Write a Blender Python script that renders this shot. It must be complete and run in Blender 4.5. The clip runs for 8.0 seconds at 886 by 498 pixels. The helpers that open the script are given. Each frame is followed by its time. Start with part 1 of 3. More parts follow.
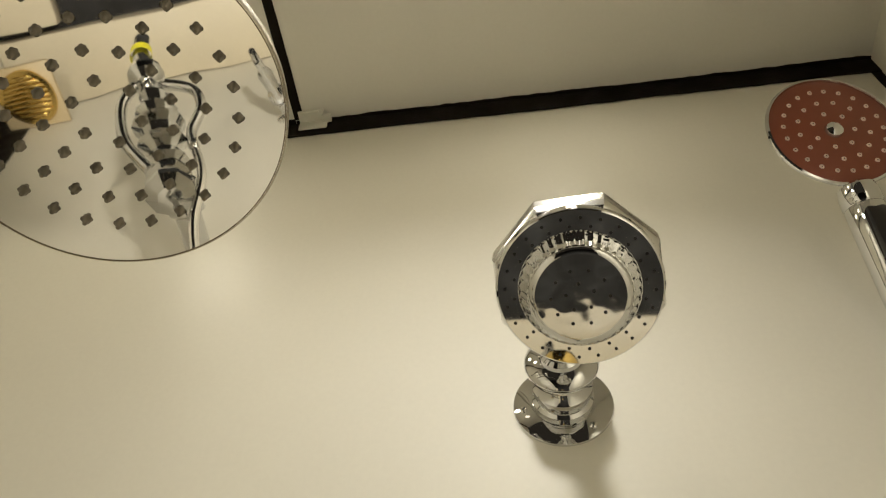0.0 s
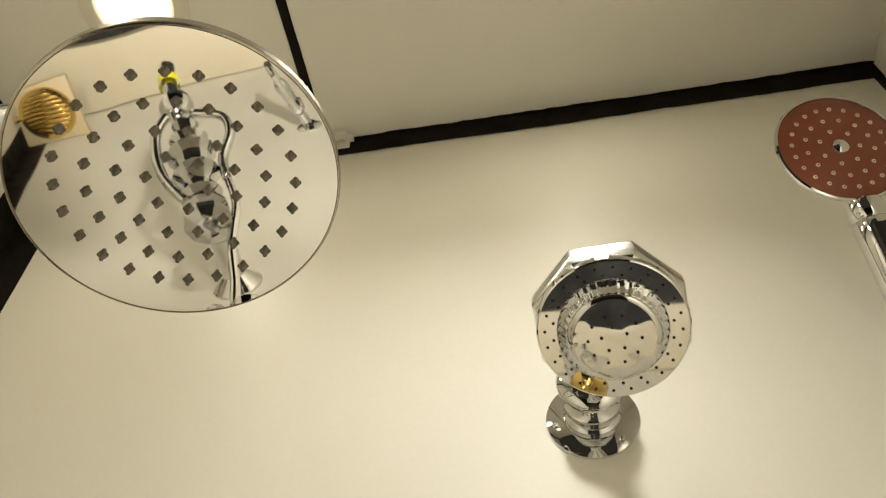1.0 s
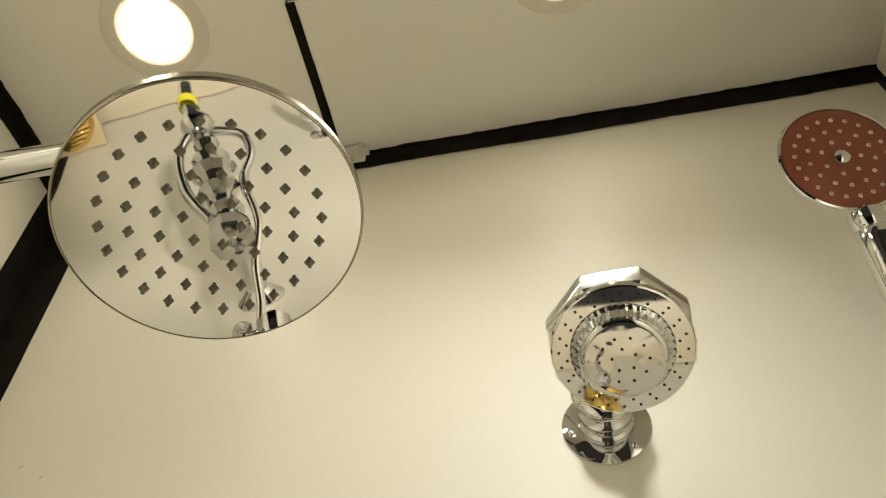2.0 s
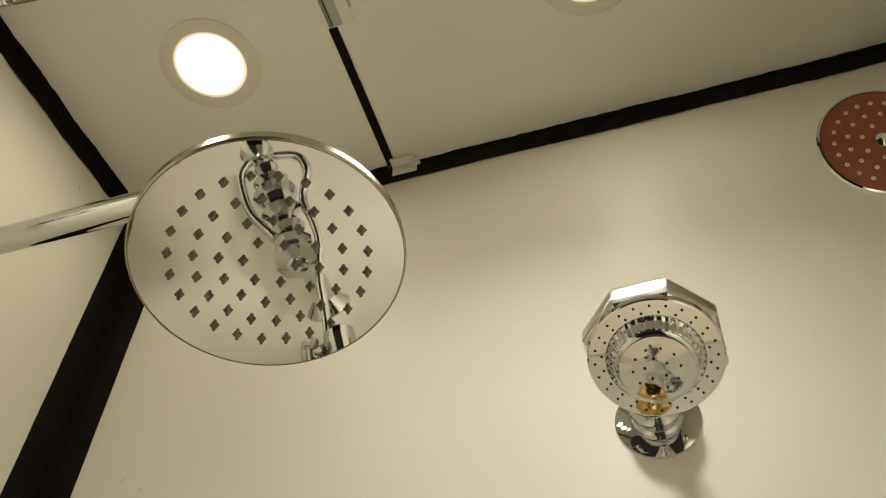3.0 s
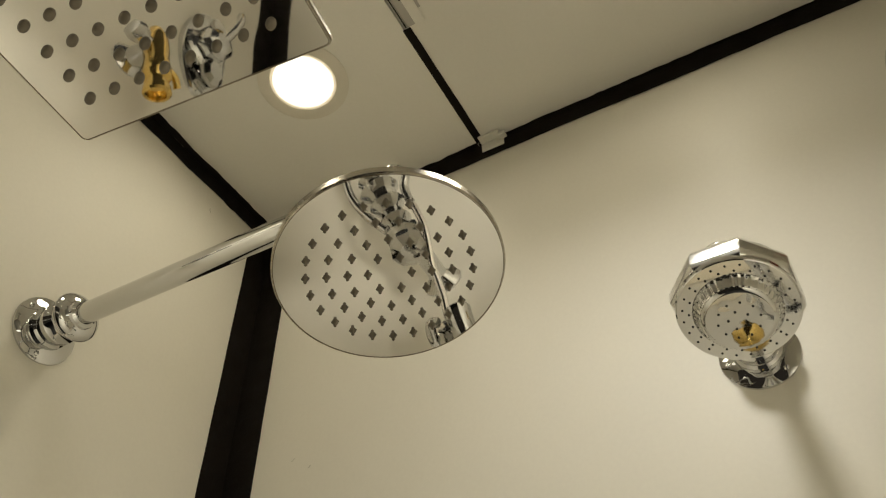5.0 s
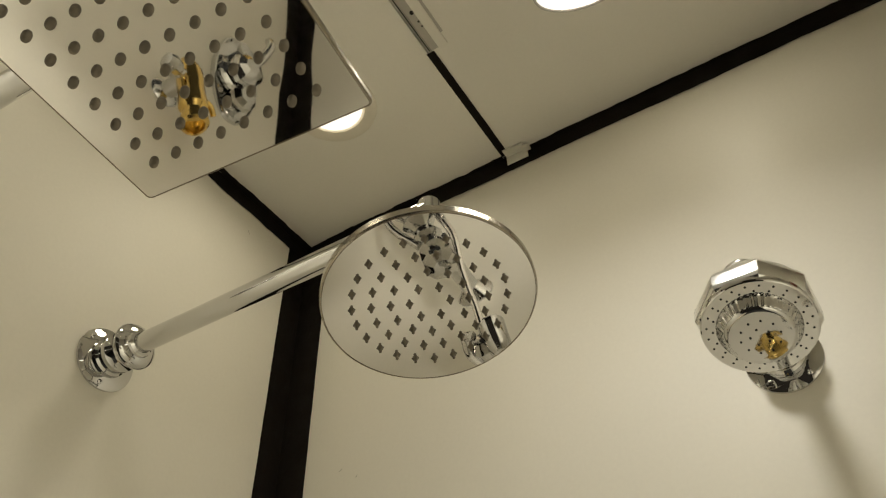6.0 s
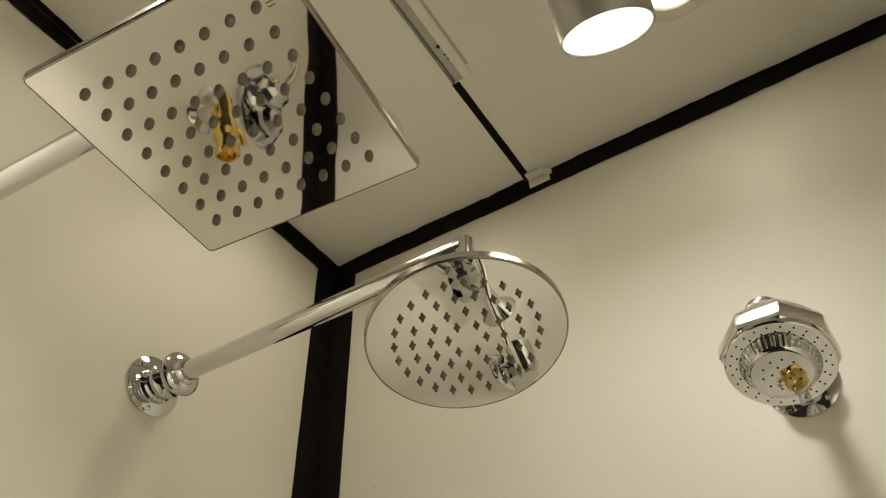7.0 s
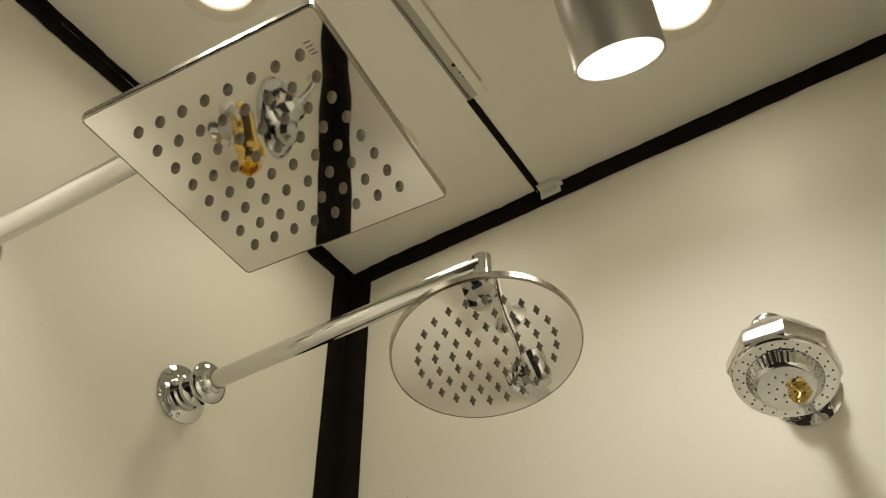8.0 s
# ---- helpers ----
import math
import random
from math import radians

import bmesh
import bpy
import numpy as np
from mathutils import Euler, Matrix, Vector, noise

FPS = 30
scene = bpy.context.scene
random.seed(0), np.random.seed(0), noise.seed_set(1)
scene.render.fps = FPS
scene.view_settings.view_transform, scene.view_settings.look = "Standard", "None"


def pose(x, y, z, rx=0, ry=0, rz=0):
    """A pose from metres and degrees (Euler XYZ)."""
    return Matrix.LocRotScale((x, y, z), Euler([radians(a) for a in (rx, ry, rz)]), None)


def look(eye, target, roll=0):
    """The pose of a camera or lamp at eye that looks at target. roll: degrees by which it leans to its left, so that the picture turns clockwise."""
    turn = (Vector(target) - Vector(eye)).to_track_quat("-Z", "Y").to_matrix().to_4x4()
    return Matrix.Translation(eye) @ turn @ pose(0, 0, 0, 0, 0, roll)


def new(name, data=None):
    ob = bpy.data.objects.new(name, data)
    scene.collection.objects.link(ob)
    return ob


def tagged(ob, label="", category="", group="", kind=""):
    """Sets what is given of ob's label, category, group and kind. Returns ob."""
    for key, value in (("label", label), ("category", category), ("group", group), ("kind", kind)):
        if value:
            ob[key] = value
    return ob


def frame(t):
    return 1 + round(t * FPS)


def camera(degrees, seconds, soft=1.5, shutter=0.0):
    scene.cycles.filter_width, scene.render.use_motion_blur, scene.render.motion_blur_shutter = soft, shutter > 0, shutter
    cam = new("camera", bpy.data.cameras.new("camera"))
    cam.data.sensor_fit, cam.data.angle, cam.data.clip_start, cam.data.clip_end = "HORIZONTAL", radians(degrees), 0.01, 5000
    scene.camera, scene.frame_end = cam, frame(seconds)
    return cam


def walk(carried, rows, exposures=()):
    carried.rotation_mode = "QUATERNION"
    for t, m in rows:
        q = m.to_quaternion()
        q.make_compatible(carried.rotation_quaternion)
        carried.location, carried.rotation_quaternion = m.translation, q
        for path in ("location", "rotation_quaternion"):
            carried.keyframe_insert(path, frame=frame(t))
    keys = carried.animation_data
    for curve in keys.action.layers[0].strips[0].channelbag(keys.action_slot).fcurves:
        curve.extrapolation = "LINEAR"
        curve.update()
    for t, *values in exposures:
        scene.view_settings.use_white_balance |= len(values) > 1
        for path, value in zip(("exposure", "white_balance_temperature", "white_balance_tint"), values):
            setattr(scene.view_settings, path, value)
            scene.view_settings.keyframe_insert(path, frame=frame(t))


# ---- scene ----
# ---- camera ----
cam = camera(58.5, 8.0, 1.2)
ROWS = [
    (0.0, 0.6929, -0.5280, 1.4935, 140.85, 0.10, 7.24),
    (0.5, 0.6823, -0.5591, 1.4910, 140.15, 0.61, 7.77),
    (1.0, 0.6778, -0.5907, 1.4861, 139.59, 1.05, 9.01),
    (1.2, 0.6768, -0.5996, 1.4832, 139.31, 1.06, 9.48),
    (2.3, 0.6867, -0.6438, 1.4760, 138.82, 1.24, 11.53),
    (2.5, 0.6968, -0.6530, 1.4748, 138.54, 0.97, 12.72),
    (3.0, 0.7147, -0.6755, 1.4674, 137.67, -0.01, 16.91),
    (3.5, 0.7292, -0.6925, 1.4581, 136.61, 0.08, 20.33),
    (4.0, 0.7413, -0.7133, 1.4498, 135.51, 0.33, 24.12),
    (4.5, 0.7496, -0.7333, 1.4434, 134.40, 0.67, 26.69),
    (4.7, 0.7513, -0.7422, 1.4370, 134.04, 0.62, 27.52),
    (5.8, 0.7729, -0.8041, 1.4319, 132.94, 1.15, 30.97),
    (6.0, 0.7757, -0.8137, 1.4281, 132.97, 1.20, 31.53),
    (6.5, 0.7856, -0.8455, 1.4319, 132.69, 1.24, 32.19),
    (7.0, 0.7866, -0.8803, 1.4298, 132.69, 1.11, 32.43),
    (7.5, 0.7906, -0.9079, 1.4242, 132.69, 1.03, 32.69),
    (8.0, 0.7957, -0.9281, 1.4182, 132.50, 0.94, 32.66),
]
EXPOSURES = [(0.0, -0.85), (0.5, -0.77), (1.0, -0.56), (1.2, -0.56), (2.5, -0.66), (3.0, -0.86), (4.5, -1.0), (6.0, -1.08), (8.0, -0.94)]
walk(cam, [(t, pose(x, y, z, rx, ry, rz)) for t, x, y, z, rx, ry, rz in ROWS], EXPOSURES)

# ---- world and lights ----
CEIL = 2.45
world = bpy.data.worlds.new("hall_light")
scene.world = world
world.use_nodes = True
world.node_tree.nodes["Background"].inputs[0].default_value = (1.0, 0.84, 0.62, 1)
world.node_tree.nodes["Background"].inputs[1].default_value = 0.05
scene.view_settings.exposure = 0.0

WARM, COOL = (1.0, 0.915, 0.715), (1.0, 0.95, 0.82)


def disc_lamp(name, m, diameter, watts, spread=170, color=WARM):
    data = bpy.data.lights.new(name, "AREA")
    data.shape, data.size, data.energy, data.color, data.spread = "DISK", diameter, watts, color, radians(spread)
    ob = new(name, data)
    ob.matrix_world = m
    return ob


# Last two rows: unseen fill lamps added to brighten the lower walls.
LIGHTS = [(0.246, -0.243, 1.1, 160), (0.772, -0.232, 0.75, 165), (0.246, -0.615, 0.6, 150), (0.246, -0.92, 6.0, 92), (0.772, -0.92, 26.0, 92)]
SPOT_FACE, SPOT_WAY = Vector((0.700, -0.397, 2.152)), Vector((-0.087, 0.51, -0.854)).normalized()
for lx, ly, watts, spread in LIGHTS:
    disc_lamp("downlight_or_fill_lamp", pose(lx, ly, CEIL - 0.004), 0.088, watts, spread, WARM if ly > -0.7 else COOL)
disc_lamp("spot_lamp", look(SPOT_FACE + SPOT_WAY * 0.001, SPOT_FACE + SPOT_WAY), 0.065, 1.6, 138, (1.0, 0.965, 0.88))


# ---- materials ----
def material(name, color, rough=0.5, metal=0.0, vary=0.08, scale=6.0, fine=180.0, bump=0.05, bump_scale=150.0, coat=0.0, wave=0.0, spec=0.5):
    """A painted, plastic or metal surface with large and fine variation and a fine relief."""
    m = bpy.data.materials.new(name)
    m.use_nodes = True
    nt = m.node_tree
    b = nt.nodes["Principled BSDF"]
    b.inputs["Metallic"].default_value = metal
    b.inputs["Specular IOR Level"].default_value = spec
    b.inputs["Coat Weight"].default_value = coat
    geo = nt.nodes.new("ShaderNodeTexCoord")
    big = nt.nodes.new("ShaderNodeTexNoise")
    big.inputs["Scale"].default_value, big.inputs["Detail"].default_value = scale, 5
    small = nt.nodes.new("ShaderNodeTexNoise")
    small.inputs["Scale"].default_value, small.inputs["Detail"].default_value = fine, 3
    nt.links.new(geo.outputs["Object"], big.inputs["Vector"])
    nt.links.new(geo.outputs["Object"], small.inputs["Vector"])
    add = nt.nodes.new("ShaderNodeMath")
    add.operation = "MULTIPLY_ADD"
    add.inputs[1].default_value = 0.35
    nt.links.new(small.outputs["Fac"], add.inputs[0])
    nt.links.new(big.outputs["Fac"], add.inputs[2])
    ramp = nt.nodes.new("ShaderNodeMapRange")
    ramp.inputs["From Min"].default_value, ramp.inputs["From Max"].default_value = 0.4, 0.95
    ramp.inputs["To Min"].default_value, ramp.inputs["To Max"].default_value = 1 - vary, 1 + vary
    nt.links.new(add.outputs[0], ramp.inputs["Value"])
    mul = nt.nodes.new("ShaderNodeVectorMath")
    mul.operation = "SCALE"
    mul.inputs[0].default_value = color
    nt.links.new(ramp.outputs[0], mul.inputs["Scale"])
    nt.links.new(mul.outputs[0], b.inputs["Base Color"])
    rr = nt.nodes.new("ShaderNodeMapRange")
    rr.inputs["From Min"].default_value, rr.inputs["From Max"].default_value = 0.3, 0.7
    rr.inputs["To Min"].default_value, rr.inputs["To Max"].default_value = rough * 0.8, rough * 1.25
    nt.links.new(big.outputs["Fac"], rr.inputs["Value"])
    nt.links.new(rr.outputs[0], b.inputs["Roughness"])
    if bump or wave:
        relief = nt.nodes.new("ShaderNodeTexNoise")
        relief.inputs["Scale"].default_value = bump_scale
        relief.inputs["Detail"].default_value = 1 if wave else 4
        nt.links.new(geo.outputs["Object"], relief.inputs["Vector"])
        bp = nt.nodes.new("ShaderNodeBump")
        bp.inputs["Strength"].default_value = 1.0 if wave else bump
        bp.inputs["Distance"].default_value = wave if wave else 0.002
        nt.links.new(relief.outputs["Fac"], bp.inputs["Height"])
        nt.links.new(bp.outputs[0], b.inputs["Normal"])
    return m


def glowing(name, color, strength):
    m = bpy.data.materials.new(name)
    m.use_nodes = True
    b = m.node_tree.nodes["Principled BSDF"]
    b.inputs["Base Color"].default_value = (0.9, 0.88, 0.8, 1)
    b.inputs["Emission Color"].default_value = (*color, 1)
    b.inputs["Emission Strength"].default_value = strength
    return m


PAINT = material("cream_wall_panel", (0.79, 0.755, 0.655), 0.5, vary=0.045, scale=2.2, bump=0.03, bump_scale=90)
CEILING_PAINT = material("off_white_ceiling_panel", (0.78, 0.755, 0.68), 0.55, vary=0.04, scale=4.0, bump=0.04, bump_scale=120)
TAPE = material("dark_brown_tape", (0.009, 0.0062, 0.0043), 0.7, vary=0.25, scale=25, bump=0.3, bump_scale=300, spec=0.15)
CHROME = material("chrome", (0.70, 0.70, 0.695), 0.03, 1.0, vary=0.02, scale=12, bump=0.0)
CAST = material("cast_chrome", (0.63, 0.63, 0.625), 0.035, 1.0, vary=0.03, scale=20, bump=0.0, wave=0.0004, bump_scale=55)
STEEL = material("polished_sheet_steel", (0.91, 0.90, 0.885), 0.022, 1.0, vary=0.02, scale=10, bump=0.0, wave=0.0002, bump_scale=15)
BRUSHED = material("brushed_steel_edge", (0.40, 0.365, 0.30), 0.24, 1.0, vary=0.08, scale=60, bump=0.0, wave=0.0003, bump_scale=90)
SEAM = material("dull_bronze_edge", (0.20, 0.16, 0.11), 0.35, 0.8, vary=0.1, scale=40)
CHROME_WORN = material("lightly_worn_chrome", (0.76, 0.76, 0.75), 0.19, 1.0, vary=0.03, scale=30, bump=0.0, wave=0.0003, bump_scale=60)
GOLD = material("gold_plated_metal", (0.80, 0.57, 0.19), 0.12, 1.0, vary=0.03, bump=0.0)
RUBBER = material("grey_rubber", (0.17, 0.145, 0.105), 0.5, vary=0.1)
DARK_HOLE = material("dark_nozzle_hole", (0.012, 0.011, 0.010), 0.7, vary=0.1, bump=0)
TERRACOTTA = material("terracotta_spray_plate", (0.30, 0.085, 0.05), 0.4, vary=0.06, scale=20, bump=0.03)
PALE_RUBBER = material("pale_pink_rubber", (0.78, 0.60, 0.52), 0.5, vary=0.05)
ALU = material("brushed_aluminium_and_shadow", (0.46, 0.44, 0.40), 0.38, 0.5, vary=0.06, fine=400)
PLASTIC = material("clear_white_plastic", (0.70, 0.68, 0.60), 0.35, vary=0.05)
LAMP_PAINT = material("silver_lamp_paint", (0.42, 0.40, 0.36), 0.38, 0.5, vary=0.04, fine=500)
TRIM_PAINT = material("white_lamp_trim", (0.72, 0.68, 0.58), 0.4, vary=0.03)
GLOW = glowing("lamp_diffuser", (1.0, 0.94, 0.82), 3.0)
GLOW_EDGE = glowing("lamp_reflector", (1.0, 0.80, 0.48), 1.1)
BLACK = material("black_laminate", (0.012, 0.011, 0.010), 0.35, vary=0.2, scale=8)
FLOOR = material("black_carpet_floor", (0.012, 0.011, 0.010), 0.8, vary=0.2, scale=9)
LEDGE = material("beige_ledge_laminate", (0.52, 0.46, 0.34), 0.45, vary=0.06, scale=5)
# Cream board with the grate's gold reflection put into its colour.
TAN = material("gold_reflection_tan_board", (0.50, 0.40, 0.24), 0.5, vary=0.06)
YELLOW = material("yellow_sticker", (0.75, 0.68, 0.03), 0.5, vary=0.03)


# ---- mesh helpers ----
def link(name, bm, mat, smooth=True, sharp=35):
    bmesh.ops.recalc_face_normals(bm, faces=bm.faces[:])
    me = bpy.data.meshes.new(name)
    bm.to_mesh(me)
    bm.free()
    me.materials.append(mat)
    if smooth:
        for p in me.polygons:
            p.use_smooth = True
        me.set_sharp_from_angle(angle=radians(sharp))
    return new(name, me)


def part(name, bm, mat, parent, label="", smooth=True, sharp=35):
    ob = link(name, bm, mat, smooth, sharp)
    ob.parent = parent
    if label:
        ob["label"] = label
    return ob


def thing(name, m, label, category, group=""):
    ob = new(name)
    ob.matrix_world = m
    ob.empty_display_size = 0.03
    return tagged(ob, label, category, group)


def piece(name, me, parent, m):
    ob = new(name, me)
    ob.parent = parent
    ob.matrix_basis = m
    return ob


def axis(at, way):
    """A pose at a point whose z runs along way."""
    return Matrix.Translation(at) @ Vector(way).to_track_quat("Z", "Y").to_matrix().to_4x4()


def lathe(profile, seg=48, m=Matrix(), bm=None, turn=0.0):
    """Turns (radius, height) rows round z."""
    bm = bm or bmesh.new()
    rings = []
    for r, z in profile:
        if r < 1e-6:
            rings.append([bm.verts.new(m @ Vector((0, 0, z)))])
        else:
            rings.append([bm.verts.new(m @ Vector((r * math.cos(turn + 2 * math.pi * k / seg), r * math.sin(turn + 2 * math.pi * k / seg), z))) for k in range(seg)])
    for a, b in zip(rings, rings[1:]):
        for k in range(seg):
            q = [a[k % len(a)], a[(k + 1) % len(a)], b[(k + 1) % len(b)], b[k % len(b)]]
            q = list(dict.fromkeys(q))
            if len(q) > 2:
                bm.faces.new(q)
    return bm


def rod(a, b, r, bm=None, seg=32, bevel=0.0008):
    a, b = Vector(a), Vector(b)
    n = (b - a).length
    return lathe([(0, 0), (r - bevel, 0), (r, bevel), (r, n - bevel), (r - bevel, n), (0, n)], seg, axis(a, b - a), bm)


def box(lo, hi, bevel=0.0, bm=None):
    bm = bm or bmesh.new()
    lo, hi = Vector(lo), Vector(hi)
    made = bmesh.ops.create_cube(bm, size=1, matrix=Matrix.Translation((lo + hi) / 2) @ Matrix.Diagonal((*(hi - lo), 1)))
    if bevel:
        edges = list({e for v in made["verts"] for e in v.link_edges})
        bmesh.ops.bevel(bm, geom=edges, offset=bevel, segments=2, affect="EDGES", profile=0.5)
    return bm


def tube(points, r, bm=None, seg=14, steps=10):
    """A round tube along a smooth line through the points."""
    bm = bm or bmesh.new()
    pts = [Vector(p) for p in points]
    line = []
    for i in range(len(pts) - 1):
        p0, p1, p2, p3 = pts[max(i - 1, 0)], pts[i], pts[i + 1], pts[min(i + 2, len(pts) - 1)]
        for k in range(steps):
            s = k / steps
            line.append(0.5 * (2 * p1 + (p2 - p0) * s + (2 * p0 - 5 * p1 + 4 * p2 - p3) * s * s + (3 * p1 - p0 - 3 * p2 + p3) * s ** 3))
    line.append(pts[-1])
    up = Vector((0.3, 0.5, 0.81))
    rings = []
    for i, p in enumerate(line):
        d = (line[min(i + 1, len(line) - 1)] - line[max(i - 1, 0)]).normalized()
        a = d.cross(up).normalized()
        b = d.cross(a)
        rings.append([bm.verts.new(p + r * (math.cos(2 * math.pi * k / seg) * a + math.sin(2 * math.pi * k / seg) * b)) for k in range(seg)])
    for ra, rb in zip(rings, rings[1:]):
        for k in range(seg):
            bm.faces.new((ra[k], ra[(k + 1) % seg], rb[(k + 1) % seg], rb[k]))
    bm.faces.new(rings[0])
    bm.faces.new(rings[-1])
    return bm


# ---- the setting ----
BACK_W, DEPTH = 1.19, 1.4


def setting(name, lo, hi, mat, label, category, bevel=0.0):
    return tagged(link(name, box(lo, hi, bevel), mat, False), label, category, "", "structure")


setting("wall_back", (-0.06, 0, 0), (BACK_W + 0.06, 0.05, CEIL), PAINT, "smooth cream laminated back wall panel of the stall", "wall")
setting("wall_left", (-0.05, -DEPTH, 0), (0, 0, CEIL), PAINT, "smooth cream laminated side wall panel of the stall", "wall")
setting("wall_right", (BACK_W, -DEPTH, 0), (BACK_W + 0.05, 0, CEIL), PAINT, "smooth cream laminated side wall panel of the stall", "wall")
setting("floor", (-4, -9, -0.05), (5, 0.05, 0), FLOOR, "black carpeted floor of the stall", "floor")

JOINT = 0.4265
bm = box((-0.06, -DEPTH - 0.05, CEIL), (JOINT - 0.0015, 0.05, CEIL + 0.04))
box((JOINT + 0.0015, -DEPTH - 0.05, CEIL), (BACK_W + 0.06, 0.05, CEIL + 0.04), bm=bm)
tagged(link("ceiling", bm, CEILING_PAINT, False), "off-white ceiling panels that meet at one open joint", "ceiling", "", "structure")


def ragged(name, start, along, across, length, low, high, normal, ragged_by, seed, label, step=0.006):
    """A strip of tape laid on a surface: its two long edges wander a little."""
    rnd = random.Random(seed)
    start, along, across, normal = Vector(start), Vector(along), Vector(across), Vector(normal)
    bm = bmesh.new()
    n = int(length / step)
    rows, da, db = [], 0.0, 0.0
    for i in range(n + 1):
        s = length * i / n
        da = 0.86 * da + rnd.gauss(0, ragged_by * 0.5)
        db = 0.86 * db + rnd.gauss(0, ragged_by * 0.5)
        p = start + along * s
        a, b = p + across * (low + da * 0.5), p + across * (high + db)
        rows.append([bm.verts.new(q) for q in (a, b, b + normal * 0.0012, a + normal * 0.0012)])
    for r0, r1 in zip(rows, rows[1:]):
        for k in range(4):
            bm.faces.new((r0[k], r0[(k + 1) % 4], r1[(k + 1) % 4], r1[k]))
    bm.faces.new(rows[0])
    bm.faces.new(rows[-1])
    return tagged(link(name, bm, TAPE, False), label, "tape", "", "structure")


TAPE_LABEL = "dark brown tape strip covering a panel joint, with uneven edges"
ragged("trim_corner_left", (0.0002, 0, 0), (0, 0, 1), (0, -1, 0), CEIL - 0.003, 0.0, 0.0477, (1, 0, 0), 0.0002, 1, TAPE_LABEL)
ragged("trim_corner_back", (0, -0.0002, 0), (0, 0, 1), (1, 0, 0), CEIL - 0.003, 0.0014, 0.0534, (0, -1, 0), 0.0002, 2, TAPE_LABEL)
ragged("trim_corner_right", (BACK_W, -0.0002, 0), (0, 0, 1), (-1, 0, 0), CEIL - 0.003, 0.0, 0.012, (0, -1, 0), 0.0003, 3, TAPE_LABEL)
ragged("trim_top_back", (0.0, -0.0016, CEIL), (1, 0, 0), (0, 0, -1), BACK_W, 0.0005, 0.0355, (0, -1, 0), 0.0006, 4, TAPE_LABEL)
ragged("trim_ceiling_back", (0.0, 0, CEIL - 0.0002), (1, 0, 0), (0, -1, 0), 0.424, 0.002, 0.0085, (0, 0, -1), 0.0012, 5, TAPE_LABEL)
ragged("trim_ceiling_back_right", (0.425, 0, CEIL - 0.0002), (1, 0, 0), (0, -1, 0), BACK_W - 0.425, 0.002, 0.0065, (0, 0, -1), 0.0008, 9, TAPE_LABEL)
ragged("trim_top_left", (0.0016, -0.002, CEIL), (0, -1, 0), (0, 0, -1), DEPTH - 0.01, 0.0005, 0.0295, (1, 0, 0), 0.0010, 6, TAPE_LABEL)
ragged("trim_ceiling_left", (0, -0.002, CEIL - 0.0002), (0, -1, 0), (1, 0, 0), DEPTH - 0.01, 0.003, 0.0145, (0, 0, -1), 0.0010, 7, TAPE_LABEL)
ragged("trim_joint", (JOINT - 0.003, -0.0085, CEIL - 0.0003), (0, -1, 0), (1, 0, 0), 0.237, 0.0, 0.0125, (0, 0, -1), 0.0002, 8, TAPE_LABEL)


# ---- ceiling fittings ----
def downlight(x, y):
    ob = thing("downlight_or_fill_fitting", pose(x, y, CEIL), "round recessed ceiling downlight, lit warm white, in a pale trim ring; rear two are added fill", "downlight", "ceiling downlights")
    part("trim_ring", lathe([(0.0500, -0.001), (0.0508, -0.0022), (0.056, -0.0034), (0.064, -0.003), (0.069, -0.0012), (0.0695, 0.0)], 64), TRIM_PAINT, ob)
    part("diffuser", lathe([(0.0462, -0.0006), (0.0, -0.0006)], 64), GLOW, ob, "glowing warm white diffuser")
    part("reflector", lathe([(0.0500, -0.0008), (0.0482, -0.0004), (0.0462, -0.0007)], 64), GLOW_EDGE, ob, "warm glowing reflector edge")


# The two at y -0.92 are made-up fittings for the added fill lamps.
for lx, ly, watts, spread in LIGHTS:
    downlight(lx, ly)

spot = thing("ceiling_spotlight", axis(SPOT_FACE, -SPOT_WAY), "silver cylindrical ceiling spotlight, lit and tilted to the wall", "spotlight")
part("housing", lathe([(0.0478, 0.004), (0.0482, 0.0), (0.0502, -0.0006), (0.0508, 0.001), (0.0508, 0.165), (0.047, 0.171), (0.0, 0.171)], 64), LAMP_PAINT, spot)
part("diffuser", lathe([(0.0478, 0.0012), (0.0, 0.0012)], 64), GLOW, spot, "glowing warm white lens")
top = SPOT_FACE - SPOT_WAY * 0.16
inv = spot.matrix_world.inverted()
stem = rod(inv @ top, inv @ Vector((top.x, top.y, CEIL)), 0.009)
part("stem", stem, LAMP_PAINT, spot)
part("canopy", lathe([(0.0, -0.018), (0.03, -0.018), (0.034, -0.014), (0.034, 0.0)], 48, inv @ Matrix.Translation((top.x, top.y, CEIL))), LAMP_PAINT, spot)

rail = thing("ceiling_rail", pose(JOINT, -0.247, CEIL), "thin pale aluminium joint profile with screw holes under the ceiling", "rail")
part("shadow_gap", box((0.0030, -1.1, -0.0016), (0.0056, -0.001, 0.0)), DARK_HOLE, rail, "dark open gap beside the profile", smooth=False)
bm = box((0.0056, -1.1, -0.0012), (0.0190, 0.0, 0.0))
box((0.0056, -1.1, -0.0030), (0.0066, 0.0, -0.0012), bm=bm)
part("profile", bm, ALU, rail, smooth=False)
part("cover_strip", box((0.0190, -1.1, -0.0030), (0.0345, 0.0005, 0.0), 0.0008), CEILING_PAINT, rail, "cream cover strip")
